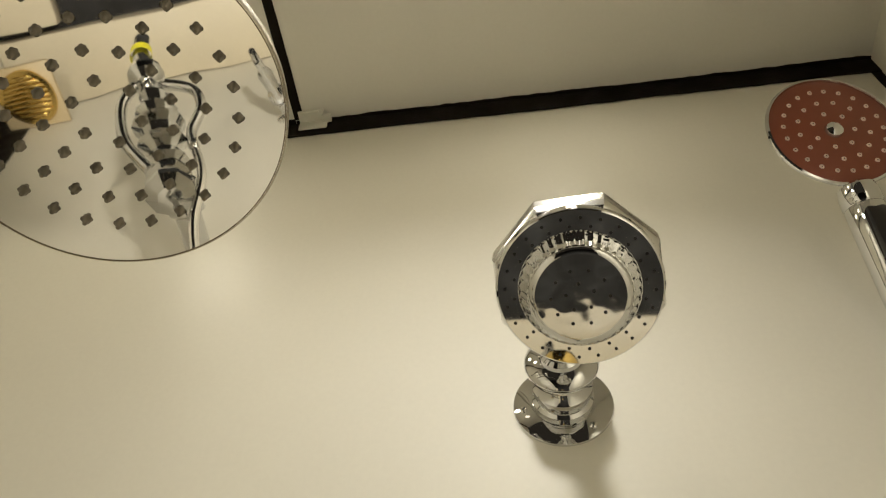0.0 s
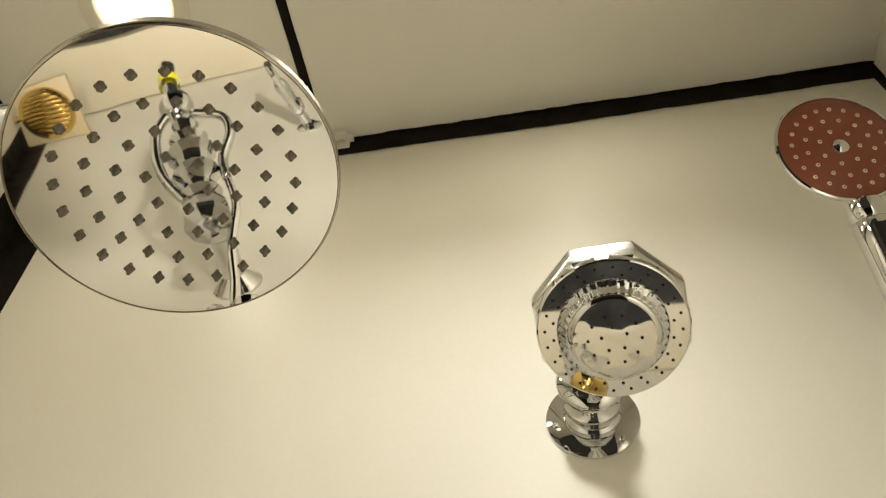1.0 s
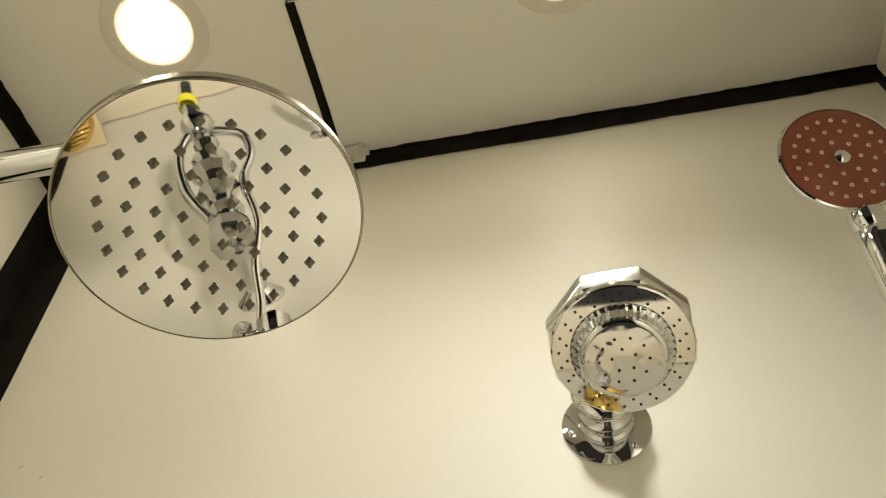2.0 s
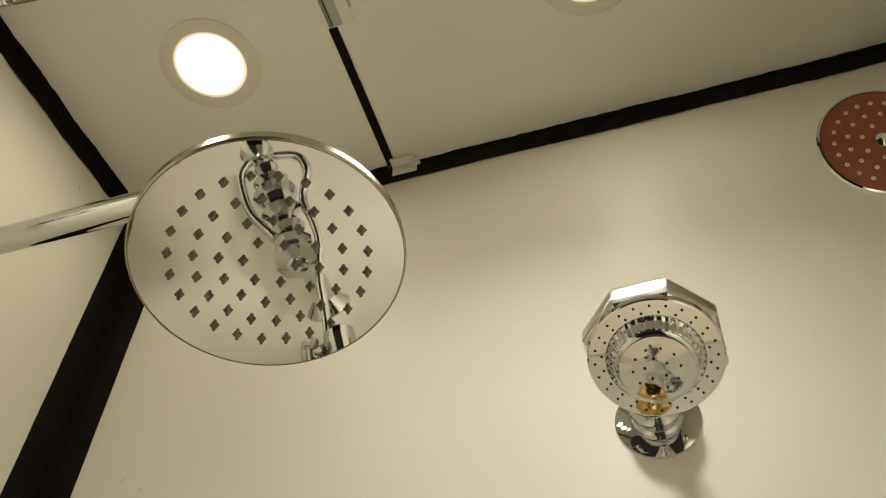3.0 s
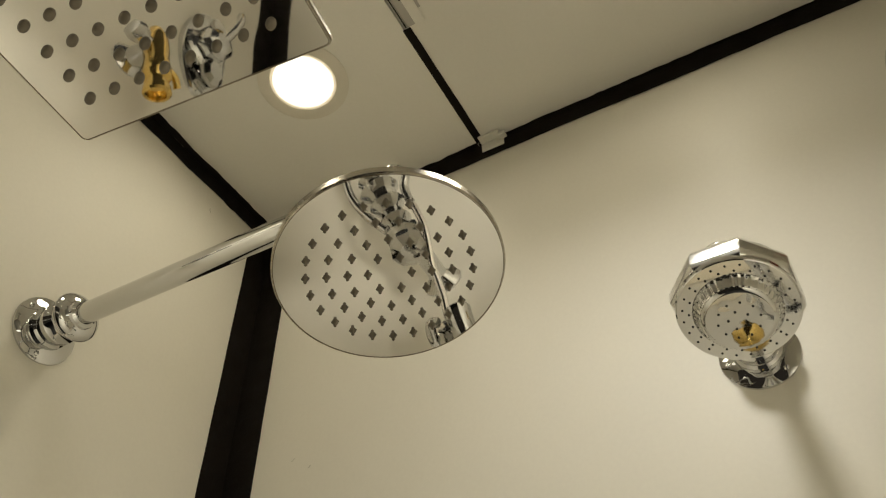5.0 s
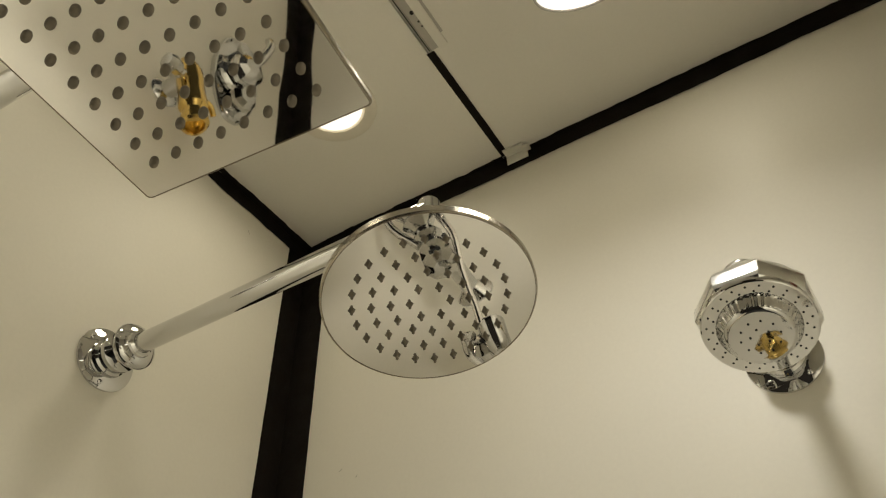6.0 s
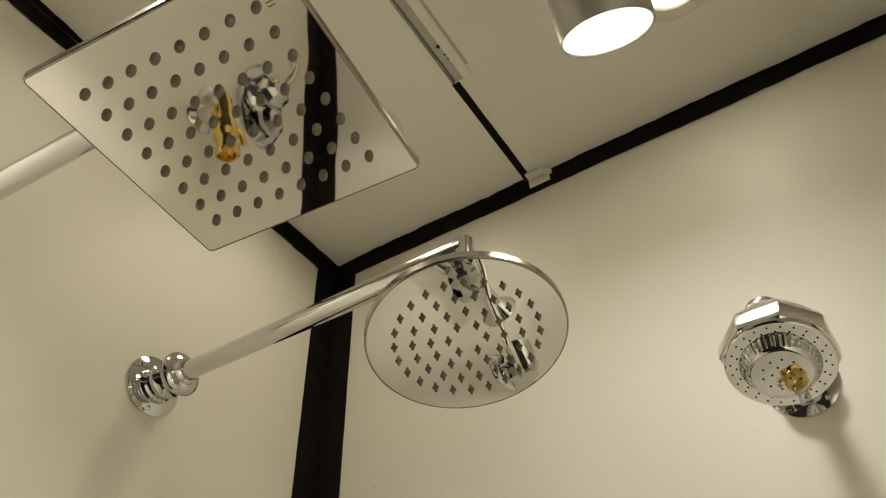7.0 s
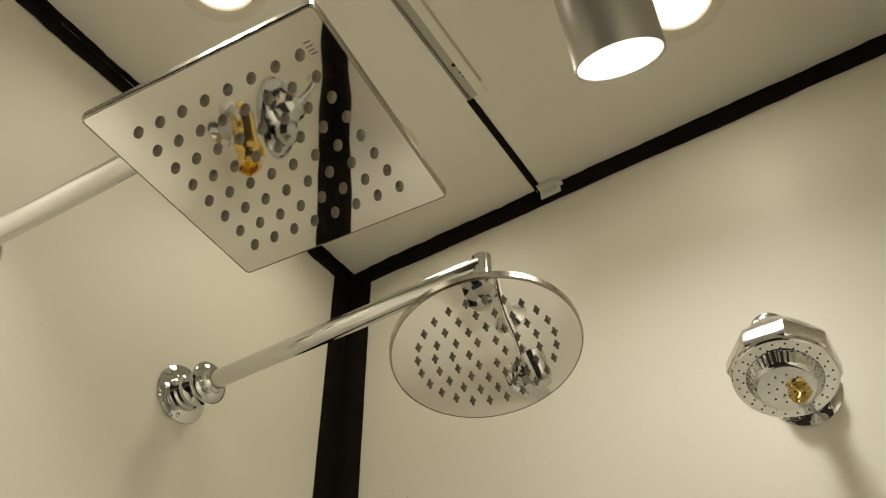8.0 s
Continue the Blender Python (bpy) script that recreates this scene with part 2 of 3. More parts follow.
# Grey strip that draws in the soft shadow along the cover strip.
part("strip_shadow", box((0.0345, -1.1, -0.0012), (0.0385, -0.020, 0.0)), ALU, rail, "dull grey line drawn for the shadow beside the cover strip", smooth=False)
for hx, hy, hr in ((0.0162, -0.069, 0.0034), (0.0170, -0.052, 0.0017), (0.0172, -0.043, 0.0015)):
    part("screw_hole", lathe([(0, -0.0016), (hr, -0.0016), (hr, -0.001)], 20, Matrix.Translation((hx, hy, 0))), DARK_HOLE, rail)

clip = thing("joint_clip", pose(0.4515, -0.002, CEIL - 0.002), "small translucent white plastic clip where the panels meet", "clip")
bm = box((-0.021, -0.020, -0.0035), (0.015, 0.0, 0.0), 0.001)
box((-0.021, -0.0045, -0.022), (0.018, -0.002, -0.003), 0.001, bm)
box((0.011, -0.014, -0.009), (0.024, -0.003, -0.003), 0.001, bm)
box((-0.018, -0.021, -0.007), (0.009, -0.0175, -0.003), 0.001, bm)
part("body", bm, PLASTIC, clip)


# ---- shower arms ----
SCREW = lathe([(0.0, 0.0022), (0.0016, 0.0022), (0.0030, 0.0012), (0.0033, 0.0)], 16)
SCREW = link("screw_source", SCREW, CHROME)
SCREW_MESH = SCREW.data
bpy.data.objects.remove(SCREW)
SLOT = link("slot_source", box((-0.0019, -0.0004, 0.0021), (0.0019, 0.0004, 0.0024)), DARK_HOLE, False)
SLOT_MESH = SLOT.data
bpy.data.objects.remove(SLOT)


def wall_base(ob, m, first):
    """Flange with three screws, stepped hub and collar, standing out along z of m."""
    fl = part("flange", lathe([(0.0, 0.0), (0.0412, 0.0), (0.0418, 0.0012), (0.0412, 0.0028), (0.038, 0.0040), (0.028, 0.0068), (0.0255, 0.0072)], 64, m), CAST, ob)
    hub = [(0.0255, 0.0068), (0.0252, 0.013), (0.0225, 0.0155), (0.0225, 0.021), (0.0245, 0.0225), (0.0245, 0.028), (0.0205, 0.0315), (0.0175, 0.037), (0.0165, 0.043), (0.020, 0.047)]
    part("hub", lathe(hub, 56, m), CAST, ob)
    part("collar", lathe([(0.019, 0.046), (0.0265, 0.0478), (0.0293, 0.0508), (0.0297, 0.0535), (0.0283, 0.0562), (0.022, 0.0595), (0.0175, 0.0610), (0.0165, 0.0640), (0.0128, 0.0665)], 56, m), CAST, ob)
    for k in range(3):
        a = first + 2 * math.pi * k / 3
        s = piece("screw", SCREW_MESH, fl, m @ Matrix.Translation((0.0335 * math.cos(a), 0.0335 * math.sin(a), 0.0048)))
        piece("slot", SLOT_MESH, fl, s.matrix_basis @ pose(0, 0, 0, 0, 0, 40 * k))


def straight_arm(y, z, reach, drop, label, yaw=0.0):
    ob = thing("shower_arm", pose(0, y, z, 0, 0, yaw), label, "shower arm", "overhead shower arms")
    wall_base(ob, axis((0, 0, 0), (1, 0, 0)), 0.5)
    part("tube", rod((0.055, 0, 0), (reach, 0, 0), 0.0125, seg=48), CHROME, ob)
    part("elbow", lathe([(0.0, 0.0128), (0.0108, 0.0128), (0.0114, 0.0122), (0.0114, -drop), (0.0, -drop)], 40, Matrix.Translation((reach - 0.002, 0, 0))), CHROME, ob)
    return ob


DISC_AT, DISC_WAY = Vector((0.4765, -0.3307, 1.8907)), Vector((0.166, -0.111, -1.0)).normalized()
SQUARE_AT, SQUARE_YAW = Vector((0.473, -0.6523, 1.8857)), 6.27
straight_arm(-0.3324, 2.0074, 0.480, 0.085, "long straight chrome shower arm with a round wall flange")
straight_arm(-0.674, 1.999, 0.475, 0.085, "long straight chrome shower arm holding the square head", 3.0)


# ---- overhead shower heads ----
def clover(cx, cy, r, turn=0.0):
    pts = []
    for k in range(32):
        a = 2 * math.pi * k / 32
        f = (a + math.pi / 4) % (math.pi / 2) - math.pi / 4
        q = r * (0.60 * math.cos(f) + math.sqrt(0.3136 - 0.36 * math.sin(f) ** 2))
        pts.append((cx + q * math.cos(a + turn), cy + q * math.sin(a + turn)))
    return pts


def ring_hole(cx, cy, r, n=24):
    return [(cx + r * math.cos(2 * math.pi * k / n), cy + r * math.sin(2 * math.pi * k / n)) for k in range(n)]


def inside(p, poly):
    x, y = p
    odd = False
    for (x0, y0), (x1, y1) in zip(poly, poly[1:] + poly[:1]):
        if (y0 > y) != (y1 > y) and x < (x1 - x0) * (y - y0) / (y1 - y0) + x0:
            odd = not odd
    return odd


def spray_plate(outlines, holes, depth):
    """A thin plate whose spray face, at z = 0 and facing -z, is cut by the holes. outlines: (points, z) from the face's border to the back."""
    from mathutils.geometry import delaunay_2d_cdt
    border = outlines[0][0]
    loops = [border] + [h[0] for h in holes]
    verts, edges = [], []
    for loop in loops:
        s = len(verts)
        verts += [Vector(p) for p in loop]
        edges += [(s + k, s + (k + 1) % len(loop)) for k in range(len(loop))]
    co, _, tris, *_ = delaunay_2d_cdt(verts, edges, [], 0, 1e-7)
    bm = bmesh.new()
    vs = [bm.verts.new((p.x, p.y, 0)) for p in co]
    for f in tris:
        c = sum((co[i] for i in f), Vector((0, 0))) / len(f)
        if any((c.x - h[1]) ** 2 + (c.y - h[2]) ** 2 < 1e-4 and inside((c.x, c.y), h[0]) for h in holes):
            continue
        if inside((c.x, c.y), border):
            bm.faces.new([vs[i] for i in f])
    def wall(a, za, b, zb):
        va = [bm.verts.new((*p, za)) for p in a]
        vb = [bm.verts.new((*p, zb)) for p in b]
        for k in range(len(a)):
            bm.faces.new((va[k], va[(k + 1) % len(a)], vb[(k + 1) % len(a)], vb[k]))
        return vb
    for h in holes:
        wall(h[0], 0, h[0], depth)
    for (a, za), (b, zb) in zip(outlines, outlines[1:]):
        last = wall(a, za, b, zb)
    bm.faces.new(last)
    bmesh.ops.remove_doubles(bm, verts=bm.verts[:], dist=1e-6)
    return bm


def round_outline(r, n=128):
    return [(r * math.cos(2 * math.pi * k / n), r * math.sin(2 * math.pi * k / n)) for k in range(n)]


def square_outline(h, r, n=6):
    pts = []
    for q, (sx, sy) in enumerate(((1, 1), (-1, 1), (-1, -1), (1, -1))):
        for k in range(n + 1):
            a = math.pi / 2 * (q + k / n)
            pts.append((sx * (h - r) + r * math.cos(a), sy * (h - r) + r * math.sin(a)))
    return pts


def nozzle_mesh(name, outline, depth, mat, stub, profile):
    bm = bmesh.new()
    base = [bm.verts.new((*p, depth)) for p in outline]
    bm.faces.new(base)
    lathe([(stub, depth)] + profile, 20, bm=bm)
    ob = link(name, bm, mat)
    me = ob.data
    bpy.data.objects.remove(ob)
    return me


def edge_finish(ob):
    """The rim and back of a plate are brushed, not mirror-polished."""
    ob.data.materials.append(BRUSHED)
    for p in ob.data.polygons:
        if p.normal.z > -0.9 and max(math.hypot(*ob.data.vertices[i].co.xy) for i in p.vertices) > 0.0995:
            p.material_index = 1
    return ob


round_head = thing("round_shower_head", axis(DISC_AT, -DISC_WAY), "thin round mirror-polished steel overhead shower head with clover holes", "shower head")
holes = []
for count, r, phase in ((6, 0.0189, -0.48), (12, 0.0364, 0.05), (18, 0.0544, -0.127), (24, 0.0724, 0.050)):
    for j in range(count):
        a = 2 * math.pi * j / count + phase
        holes.append((r * math.cos(a), r * math.sin(a)))
cut = [(clover(x, y, 0.0032, 0.89), x, y) for x, y in holes]
plate = spray_plate([(round_outline(0.0999), 0), (round_outline(0.1007), 0.0004), (round_outline(0.1012), 0.0014), (round_outline(0.1012), 0.0088), (round_outline(0.1000), 0.0098)], cut, 0.0022)
edge_finish(part("spray_plate", plate, STEEL, round_head, sharp=25))
part("edge_seam", lathe([(0.0990, 0.0001), (0.0991, -0.0003), (0.0997, -0.0003), (0.0998, 0.0001)], 128), SEAM, round_head)
NOZ = nozzle_mesh("nozzle", clover(0, 0, 0.0034, 0.89), 0.0008, RUBBER, 0.0030, [(0.0030, -0.0003), (0.0027, -0.0014), (0.0020, -0.0026), (0.0015, -0.0034), (0.0014, -0.0056), (0.0009, -0.0063), (0.0, -0.0063)])
for x, y in holes:
    piece("nozzle", NOZ, round_head, Matrix.Translation((x, y, 0)))
part("ball_joint", lathe([(0.03, 0.0096), (0.03, 0.012), (0.018, 0.015), (0.014, 0.019), (0.0135, 0.03), (0.0, 0.034)], 40), CHROME, round_head)

square_head = thing("square_shower_head", Matrix.Translation(SQUARE_AT) @ pose(0, 0, 0, 1.5, -1.45, SQUARE_YAW), "thin square mirror-polished steel overhead shower head with round holes", "shower head")
holes = [(-0.0712 + 0.02034 * i, -0.0712 + 0.02034 * j) for i in range(8) for j in range(8)]
cut = [(ring_hole(x, y, 0.0034), x, y) for x, y in holes]
plate = spray_plate([(square_outline(0.0999, 0.004), 0), (square_outline(0.1005, 0.0046), 0.0004), (square_outline(0.1010, 0.005), 0.0014), (square_outline(0.1010, 0.005), 0.0062), (square_outline(0.1000, 0.004), 0.0072)], cut, 0.0022)
edge_finish(part("spray_plate", plate, STEEL, square_head, sharp=25))
bm = bmesh.new()
loops = [[bm.verts.new((*p, z)) for p in square_outline(h, r)] for h, r, z in ((0.0990, 0.0035, 0.0001), (0.0991, 0.0036, -0.0003), (0.0996, 0.004, -0.0003), (0.0997, 0.004, 0.0001))]
for la, lb in zip(loops, loops[1:]):
    for k in range(len(la)):
        bm.faces.new((la[k], la[(k + 1) % len(la)], lb[(k + 1) % len(lb)], lb[k]))
part("edge_seam", bm, SEAM, square_head)
NOZ2 = nozzle_mesh("nozzle", ring_hole(0, 0, 0.0036), 0.0008, RUBBER, 0.0034, [(0.0034, -0.0002), (0.0034, -0.0014), (0.0031, -0.0030), (0.0025, -0.0043), (0.0016, -0.0051), (0.0007, -0.0055), (0.0, -0.0055)])
for x, y in holes:
    piece("nozzle", NOZ2, square_head, Matrix.Translation((x, y, 0)))
part("ball_joint", lathe([(0.03, 0.0070), (0.03, 0.0104), (0.018, 0.0134), (0.014, 0.018), (0.0135, 0.034), (0.0, 0.038)], 40), CHROME, square_head)
bm = bmesh.new()
for k, (dx, w, hgt) in enumerate(((0, 0.0008, 0.0055), (0.0035, 0.0008, 0.0055), (0.0068, 0.0008, 0.0045), (0.0098, 0.0008, 0.0055))):
    box((0.078 + 0, -0.078 + dx, -0.0002), (0.078 + hgt, -0.078 + dx + w, 0.0002), bm=bm)
part("engraved_mark", bm, RUBBER, square_head, "small engraved maker's mark", False)


# ---- small shower head on its arm ----
HEAD_AT, HEAD_WAY = Vector((0.7319, -0.2241, 1.8221)), Vector((-0.0765, -0.372, -0.926)).normalized()
small_arm = thing("shower_arm", pose(0.728, 0, 1.9234), "short bent chrome shower arm with a round wall flange", "shower arm")
wall_base(small_arm, axis((0, 0, 0), (0, -1, 0)), 1.2)
SWING = Vector((-0.011, -0.007, 0))
back = HEAD_AT - HEAD_WAY * 0.062 + SWING * 0.6 - Vector((0.728, 0, 1.9234))
bend = HEAD_AT - HEAD_WAY * 0.096 + SWING - Vector((0.728, 0, 1.9234))
part("tube", tube([(0, -0.055, 0), (0.003, -0.10, 0.0), (bend.x, bend.y + 0.028, bend.z - 0.0005), (bend.x, bend.y + 0.006, bend.z - 0.004), bend + HEAD_WAY * 0.018, back], 0.0108, seg=28), CHROME, small_arm)

small_head = thing("small_shower_head", axis(HEAD_AT, -HEAD_WAY), "small chrome shower head with faceted rim and pierced face", "shower head")
ring = [(0.0335, 0.0012), (0.0345, 0.0), (0.0350, 0.0), (0.0458, 0.0), (0.0466, 0.0006), (0.0472, 0.0018), (0.0472, 0.006)]
part("spray_ring", lathe(ring, 96), CHROME, small_head, sharp=25)
part("centre_plate", lathe([(0.0, -0.01275), (0.014, -0.01270), (0.0246, -0.01262), (0.0252, -0.0126), (0.0271, -0.0120), (0.0282, -0.0110), (0.0287, -0.0098)], 96), CAST, small_head, sharp=60)
bm = bmesh.new()
rows = []
for r, z in ((0.0285, -0.0102), (0.0291, -0.0097), (0.0342, 0.0010)):
    rows.append([bm.verts.new(((r + 0.00025 * math.cos(40 * 2 * math.pi * k / 320)) * math.cos(2 * math.pi * k / 320), (r + 0.00025 * math.cos(40 * 2 * math.pi * k / 320)) * math.sin(2 * math.pi * k / 320), z)) for k in range(320)])
for ra, rb in zip(rows, rows[1:]):
    for k in range(320):
        bm.faces.new((ra[k], ra[(k + 1) % 320], rb[(k + 1) % 320], rb[k]))
part("reeded_band", bm, CHROME, small_head, "finely reeded chrome band", sharp=20)
bm = lathe([(0.0470, 0.0040), (0.0492, 0.0062), (0.0512, 0.0110), (0.0516, 0.0240), (0.0492, 0.0315), (0.0430, 0.0355)], 8, turn=0.53)
bmesh.ops.bevel(bm, geom=[e for e in bm.edges], offset=0.0009, segments=2, affect="EDGES", profile=0.6)
part("faceted_rim", bm, CHROME_WORN, small_head, sharp=18)
lean = small_head.matrix_world.to_3x3().inverted() @ (SWING - HEAD_WAY * 0.08)
part("bell", lathe([(0.0455, -0.003), (0.0440, 0.004), (0.0390, 0.014), (0.0310, 0.028), (0.0240, 0.036), (0.0185, 0.042), (0.0160, 0.045), (0.0166, 0.046), (0.0168, 0.053), (0.0150, 0.056), (0.0110, 0.058)], 48, axis((0, 0, 0.0315), lean)), CHROME_WORN, small_head)
JET = link("jet_source", lathe([(0.0, -0.0002), (0.00095, -0.0002), (0.0010, 0.0002), (0.0010, 0.0012)], 12), DARK_HOLE)
JET_MESH = JET.data
bpy.data.objects.remove(JET)
for count, r, z, off in ((24, 0.0417, -0.0001, 0.0), (20, 0.0368, -0.0001, 0.1), (14, 0.0240, -0.0121, 0.05), (10, 0.0160, -0.0129, 0.2), (5, 0.0080, -0.0131, 0.4)):
    for k in range(count):
        a = 2 * math.pi * k / count + off
        piece("jet", JET_MESH, small_head, Matrix.Translation((r * math.cos(a), r * math.sin(a), z)))


# ---- hand shower ----
HAND_AT, HAND_WAY = Vector((1.0109, -0.1011, 2.141)), Vector((0.1, -0.92, -0.36)).normalized()
HAND_LEAN = -7.5
down = (Vector((0, 0, -1)) - HAND_WAY * HAND_WAY.dot(Vector((0, 0, -1)))).normalized()
turn = Matrix((down.cross(HAND_WAY) * -1, down, -HAND_WAY)).transposed()
if turn.determinant() < 0:
    turn = Matrix((down.cross(HAND_WAY), down, -HAND_WAY)).transposed()
hand = thing("hand_shower", Matrix.Translation(HAND_AT) @ turn.to_4x4() @ pose(0, 0, 0, 0, 0, HAND_LEAN), "chrome hand shower with a terracotta spray plate, on the wall", "hand shower")
HR = 0.0625
part("spray_plate", lathe([(0.0, 0.0), (HR - 0.004, 0.0), (HR - 0.0025, 0.001)], 72), TERRACOTTA, hand, "terracotta red spray plate")
part("shell", lathe([(HR - 0.003, 0.001), (HR - 0.002, -0.0016), (HR, -0.001), (HR + 0.0006, 0.0015), (HR - 0.002, 0.004), (HR - 0.014, 0.011), (HR - 0.032, 0.017), (0.0, 0.020)], 72), CHROME, hand)
part("centre_button", lathe([(0.0, -0.0055), (0.004, -0.005), (0.0078, -0.0028), (0.009, 0.0), (0.009, 0.001)], 32), CHROME, hand, "chrome centre button")
TIP = link("tip_source", lathe([(0.0009, 0.0003), (0.0009, -0.0012), (0.0017, -0.0012), (0.0023, -0.0002), (0.0024, 0.0004)], 16), PALE_RUBBER)
TIP_MESH = TIP.data
bpy.data.objects.remove(TIP)
PIT = link("pit_source", lathe([(0.0, -0.0003), (0.0011, -0.0003)], 10), DARK_HOLE)
PIT_MESH = PIT.data
bpy.data.objects.remove(PIT)
for count, r, off in ((21, 0.0468, 0.085), (13, 0.0332, 0.224), (7, 0.0196, 0.088)):
    for k in range(count):
        a = 2 * math.pi * k / count + off
        m = Matrix.Translation((r * math.cos(a), r * math.sin(a), 0))
        n = piece("nozzle", TIP_MESH, hand, m)
        piece("outlet", PIT_MESH, n, Matrix())
part("neck", lathe([(0.012, 0.0), (0.0168, 0.004), (0.0182, 0.012), (0.0182, 0.022), (0.0168, 0.024)], 36, axis((0, HR - 0.005, 0.008), (0, 1, 0.06))), CHROME, hand)
part("handle", lathe([(0.0168, 0.0), (0.0178, 0.002), (0.0172, 0.03), (0.0155, 0.10), (0.0135, 0.16), (0.0140, 0.165), (0.0, 0.167)], 36, axis((0, HR + 0.019, 0.0095), (0, 1, 0.06))), CHROME, hand)
bm = box((-0.0092, HR + 0.026, -0.0082), (0.0092, HR + 0.150, 0.002), 0.003)
part("grip_inlay", bm, BLACK, hand, "glossy dark grip inlay")
inv = hand.matrix_world.inverted()
grip = hand.matrix_world @ Vector((0, HR + 0.15, 0.018))
part("holder", rod(inv @ grip, inv @ Vector((grip.x, 0.0, grip.z)), 0.014), CHROME, hand)


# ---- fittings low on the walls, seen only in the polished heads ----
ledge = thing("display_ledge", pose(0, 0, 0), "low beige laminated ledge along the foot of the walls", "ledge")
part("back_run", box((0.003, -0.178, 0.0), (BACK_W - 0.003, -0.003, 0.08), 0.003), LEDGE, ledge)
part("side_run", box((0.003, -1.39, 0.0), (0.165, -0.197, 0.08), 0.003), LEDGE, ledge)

mixer = thing("wall_mixer", pose(0.45, 0, 1.38), "chrome wall-mounted shower mixer with loop levers and a hose", "mixer tap")
part("wall_union", lathe([(0.0, 0.0), (0.033, 0.0), (0.033, 0.003), (0.024, 0.012), (0.016, 0.02), (0.016, 0.075), (0.022, 0.08), (0.022, 0.12), (0.0, 0.125)], 40, axis((0, 0, 0), (0, -1, 0))), CHROME, mixer)
part("body", lathe([(0.0, -0.055), (0.012, -0.054), (0.021, -0.045), (0.018, -0.036), (0.025, -0.026), (0.017, -0.010), (0.020, -0.004), (0.029, 0.008), (0.022, 0.018), (0.024, 0.030), (0.032, 0.042), (0.021, 0.056), (0.026, 0.066), (0.015, 0.080), (0.018, 0.094), (0.013, 0.106), (0.0, 0.11)], 13, axis((0, -0.17, 0.02), (0, -0.55, -1))), CAST, mixer, sharp=12)
part("bonnet", lathe([(0.015, 0.0), (0.014, 0.02), (0.025, 0.028), (0.026, 0.036), (0.017, 0.042), (0.017, 0.054), (0.027, 0.060), (0.027, 0.070), (0.014, 0.080), (0.0, 0.082)], 9, axis((0.002, -0.155, 0.055), (0, 0.1, 1))), CAST, mixer, sharp=12)
part("spout", tube([(0, -0.215, -0.07), (-0.004, -0.235, -0.10), (-0.008, -0.25, -0.15), (-0.008, -0.26, -0.25)], 0.011), CHROME, mixer)
part("knob", lathe([(0.0, -0.022), (0.012, -0.020), (0.021, -0.010), (0.023, 0.0), (0.021, 0.010), (0.012, 0.020), (0.0, 0.022)], 14, axis((-0.004, -0.235, -0.095), (0, 0.3, 1))), CHROME, mixer, sharp=10)
part("sticker", lathe([(0.0142, -0.014), (0.0142, 0.014)], 24, axis((-0.008, -0.2525, -0.165), (0, 0.12, 1))), YELLOW, mixer, "yellow paper sticker")
part("loop_lever", tube([(-0.010, -0.235, -0.09), (-0.038, -0.215, -0.06), (-0.040, -0.185, 0.0), (-0.018, -0.16, 0.06)], 0.0065), CHROME, mixer)
part("loop_lever", tube([(0.010, -0.225, -0.09), (0.048, -0.215, -0.07), (0.054, -0.20, -0.03), (0.036, -0.18, 0.0), (0.034, -0.17, 0.04)], 0.0065), CHROME, mixer)
part("hose", tube([(0.034, -0.17, 0.03), (0.036, -0.15, 0.09), (0.020, -0.125, 0.15), (0.012, -0.10, 0.21), (0.004, -0.09, 0.265)], 0.0055), STEEL, mixer)
part("cradle", lathe([(0.0, 0.0), (0.024, 0.0), (0.024, 0.004), (0.012, 0.010), (0.011, 0.05), (0.019, 0.056), (0.021, 0.085), (0.013, 0.097), (0.0, 0.10)], 9, axis((0.002, 0, 0.265), (0, -1, 0))), CAST, mixer, sharp=12)
part("cradle_socket", lathe([(0.0, -0.030), (0.012, -0.030), (0.0165, -0.020), (0.0185, 0.020), (0.0150, 0.024), (0.0120, 0.010), (0.0, 0.008)], 24, axis((0.020, -0.090, 0.268), (0.1, -0.35, -1))), CAST, mixer)
part("cradle_fork", tube([(-0.016, -0.06, 0.27), (-0.022, -0.085, 0.267), (-0.014, -0.108, 0.262), (-0.004, -0.112, 0.27)], 0.007), CHROME, mixer)

gold_valve = thing("gold_valve", pose(0.70, 0, 1.60), "gold-plated wall valve with a round knob", "valve")
part("stem", lathe([(0.0, 0.0), (0.011, 0.0), (0.011, 0.004), (0.008, 0.008), (0.0065, 0.14), (0.0, 0.142)], 36, axis((0, 0, 0), (0, -1, 0))), CHROME, gold_valve)
part("knob", lathe([(0.006, 0.138), (0.014, 0.142), (0.0175, 0.148), (0.015, 0.154), (0.0175, 0.160), (0.015, 0.170), (0.010, 0.176), (0.005, 0.178), (0.0, 0.175)], 10, axis((0, 0, 0), (0, -1, 0))), GOLD, gold_valve)

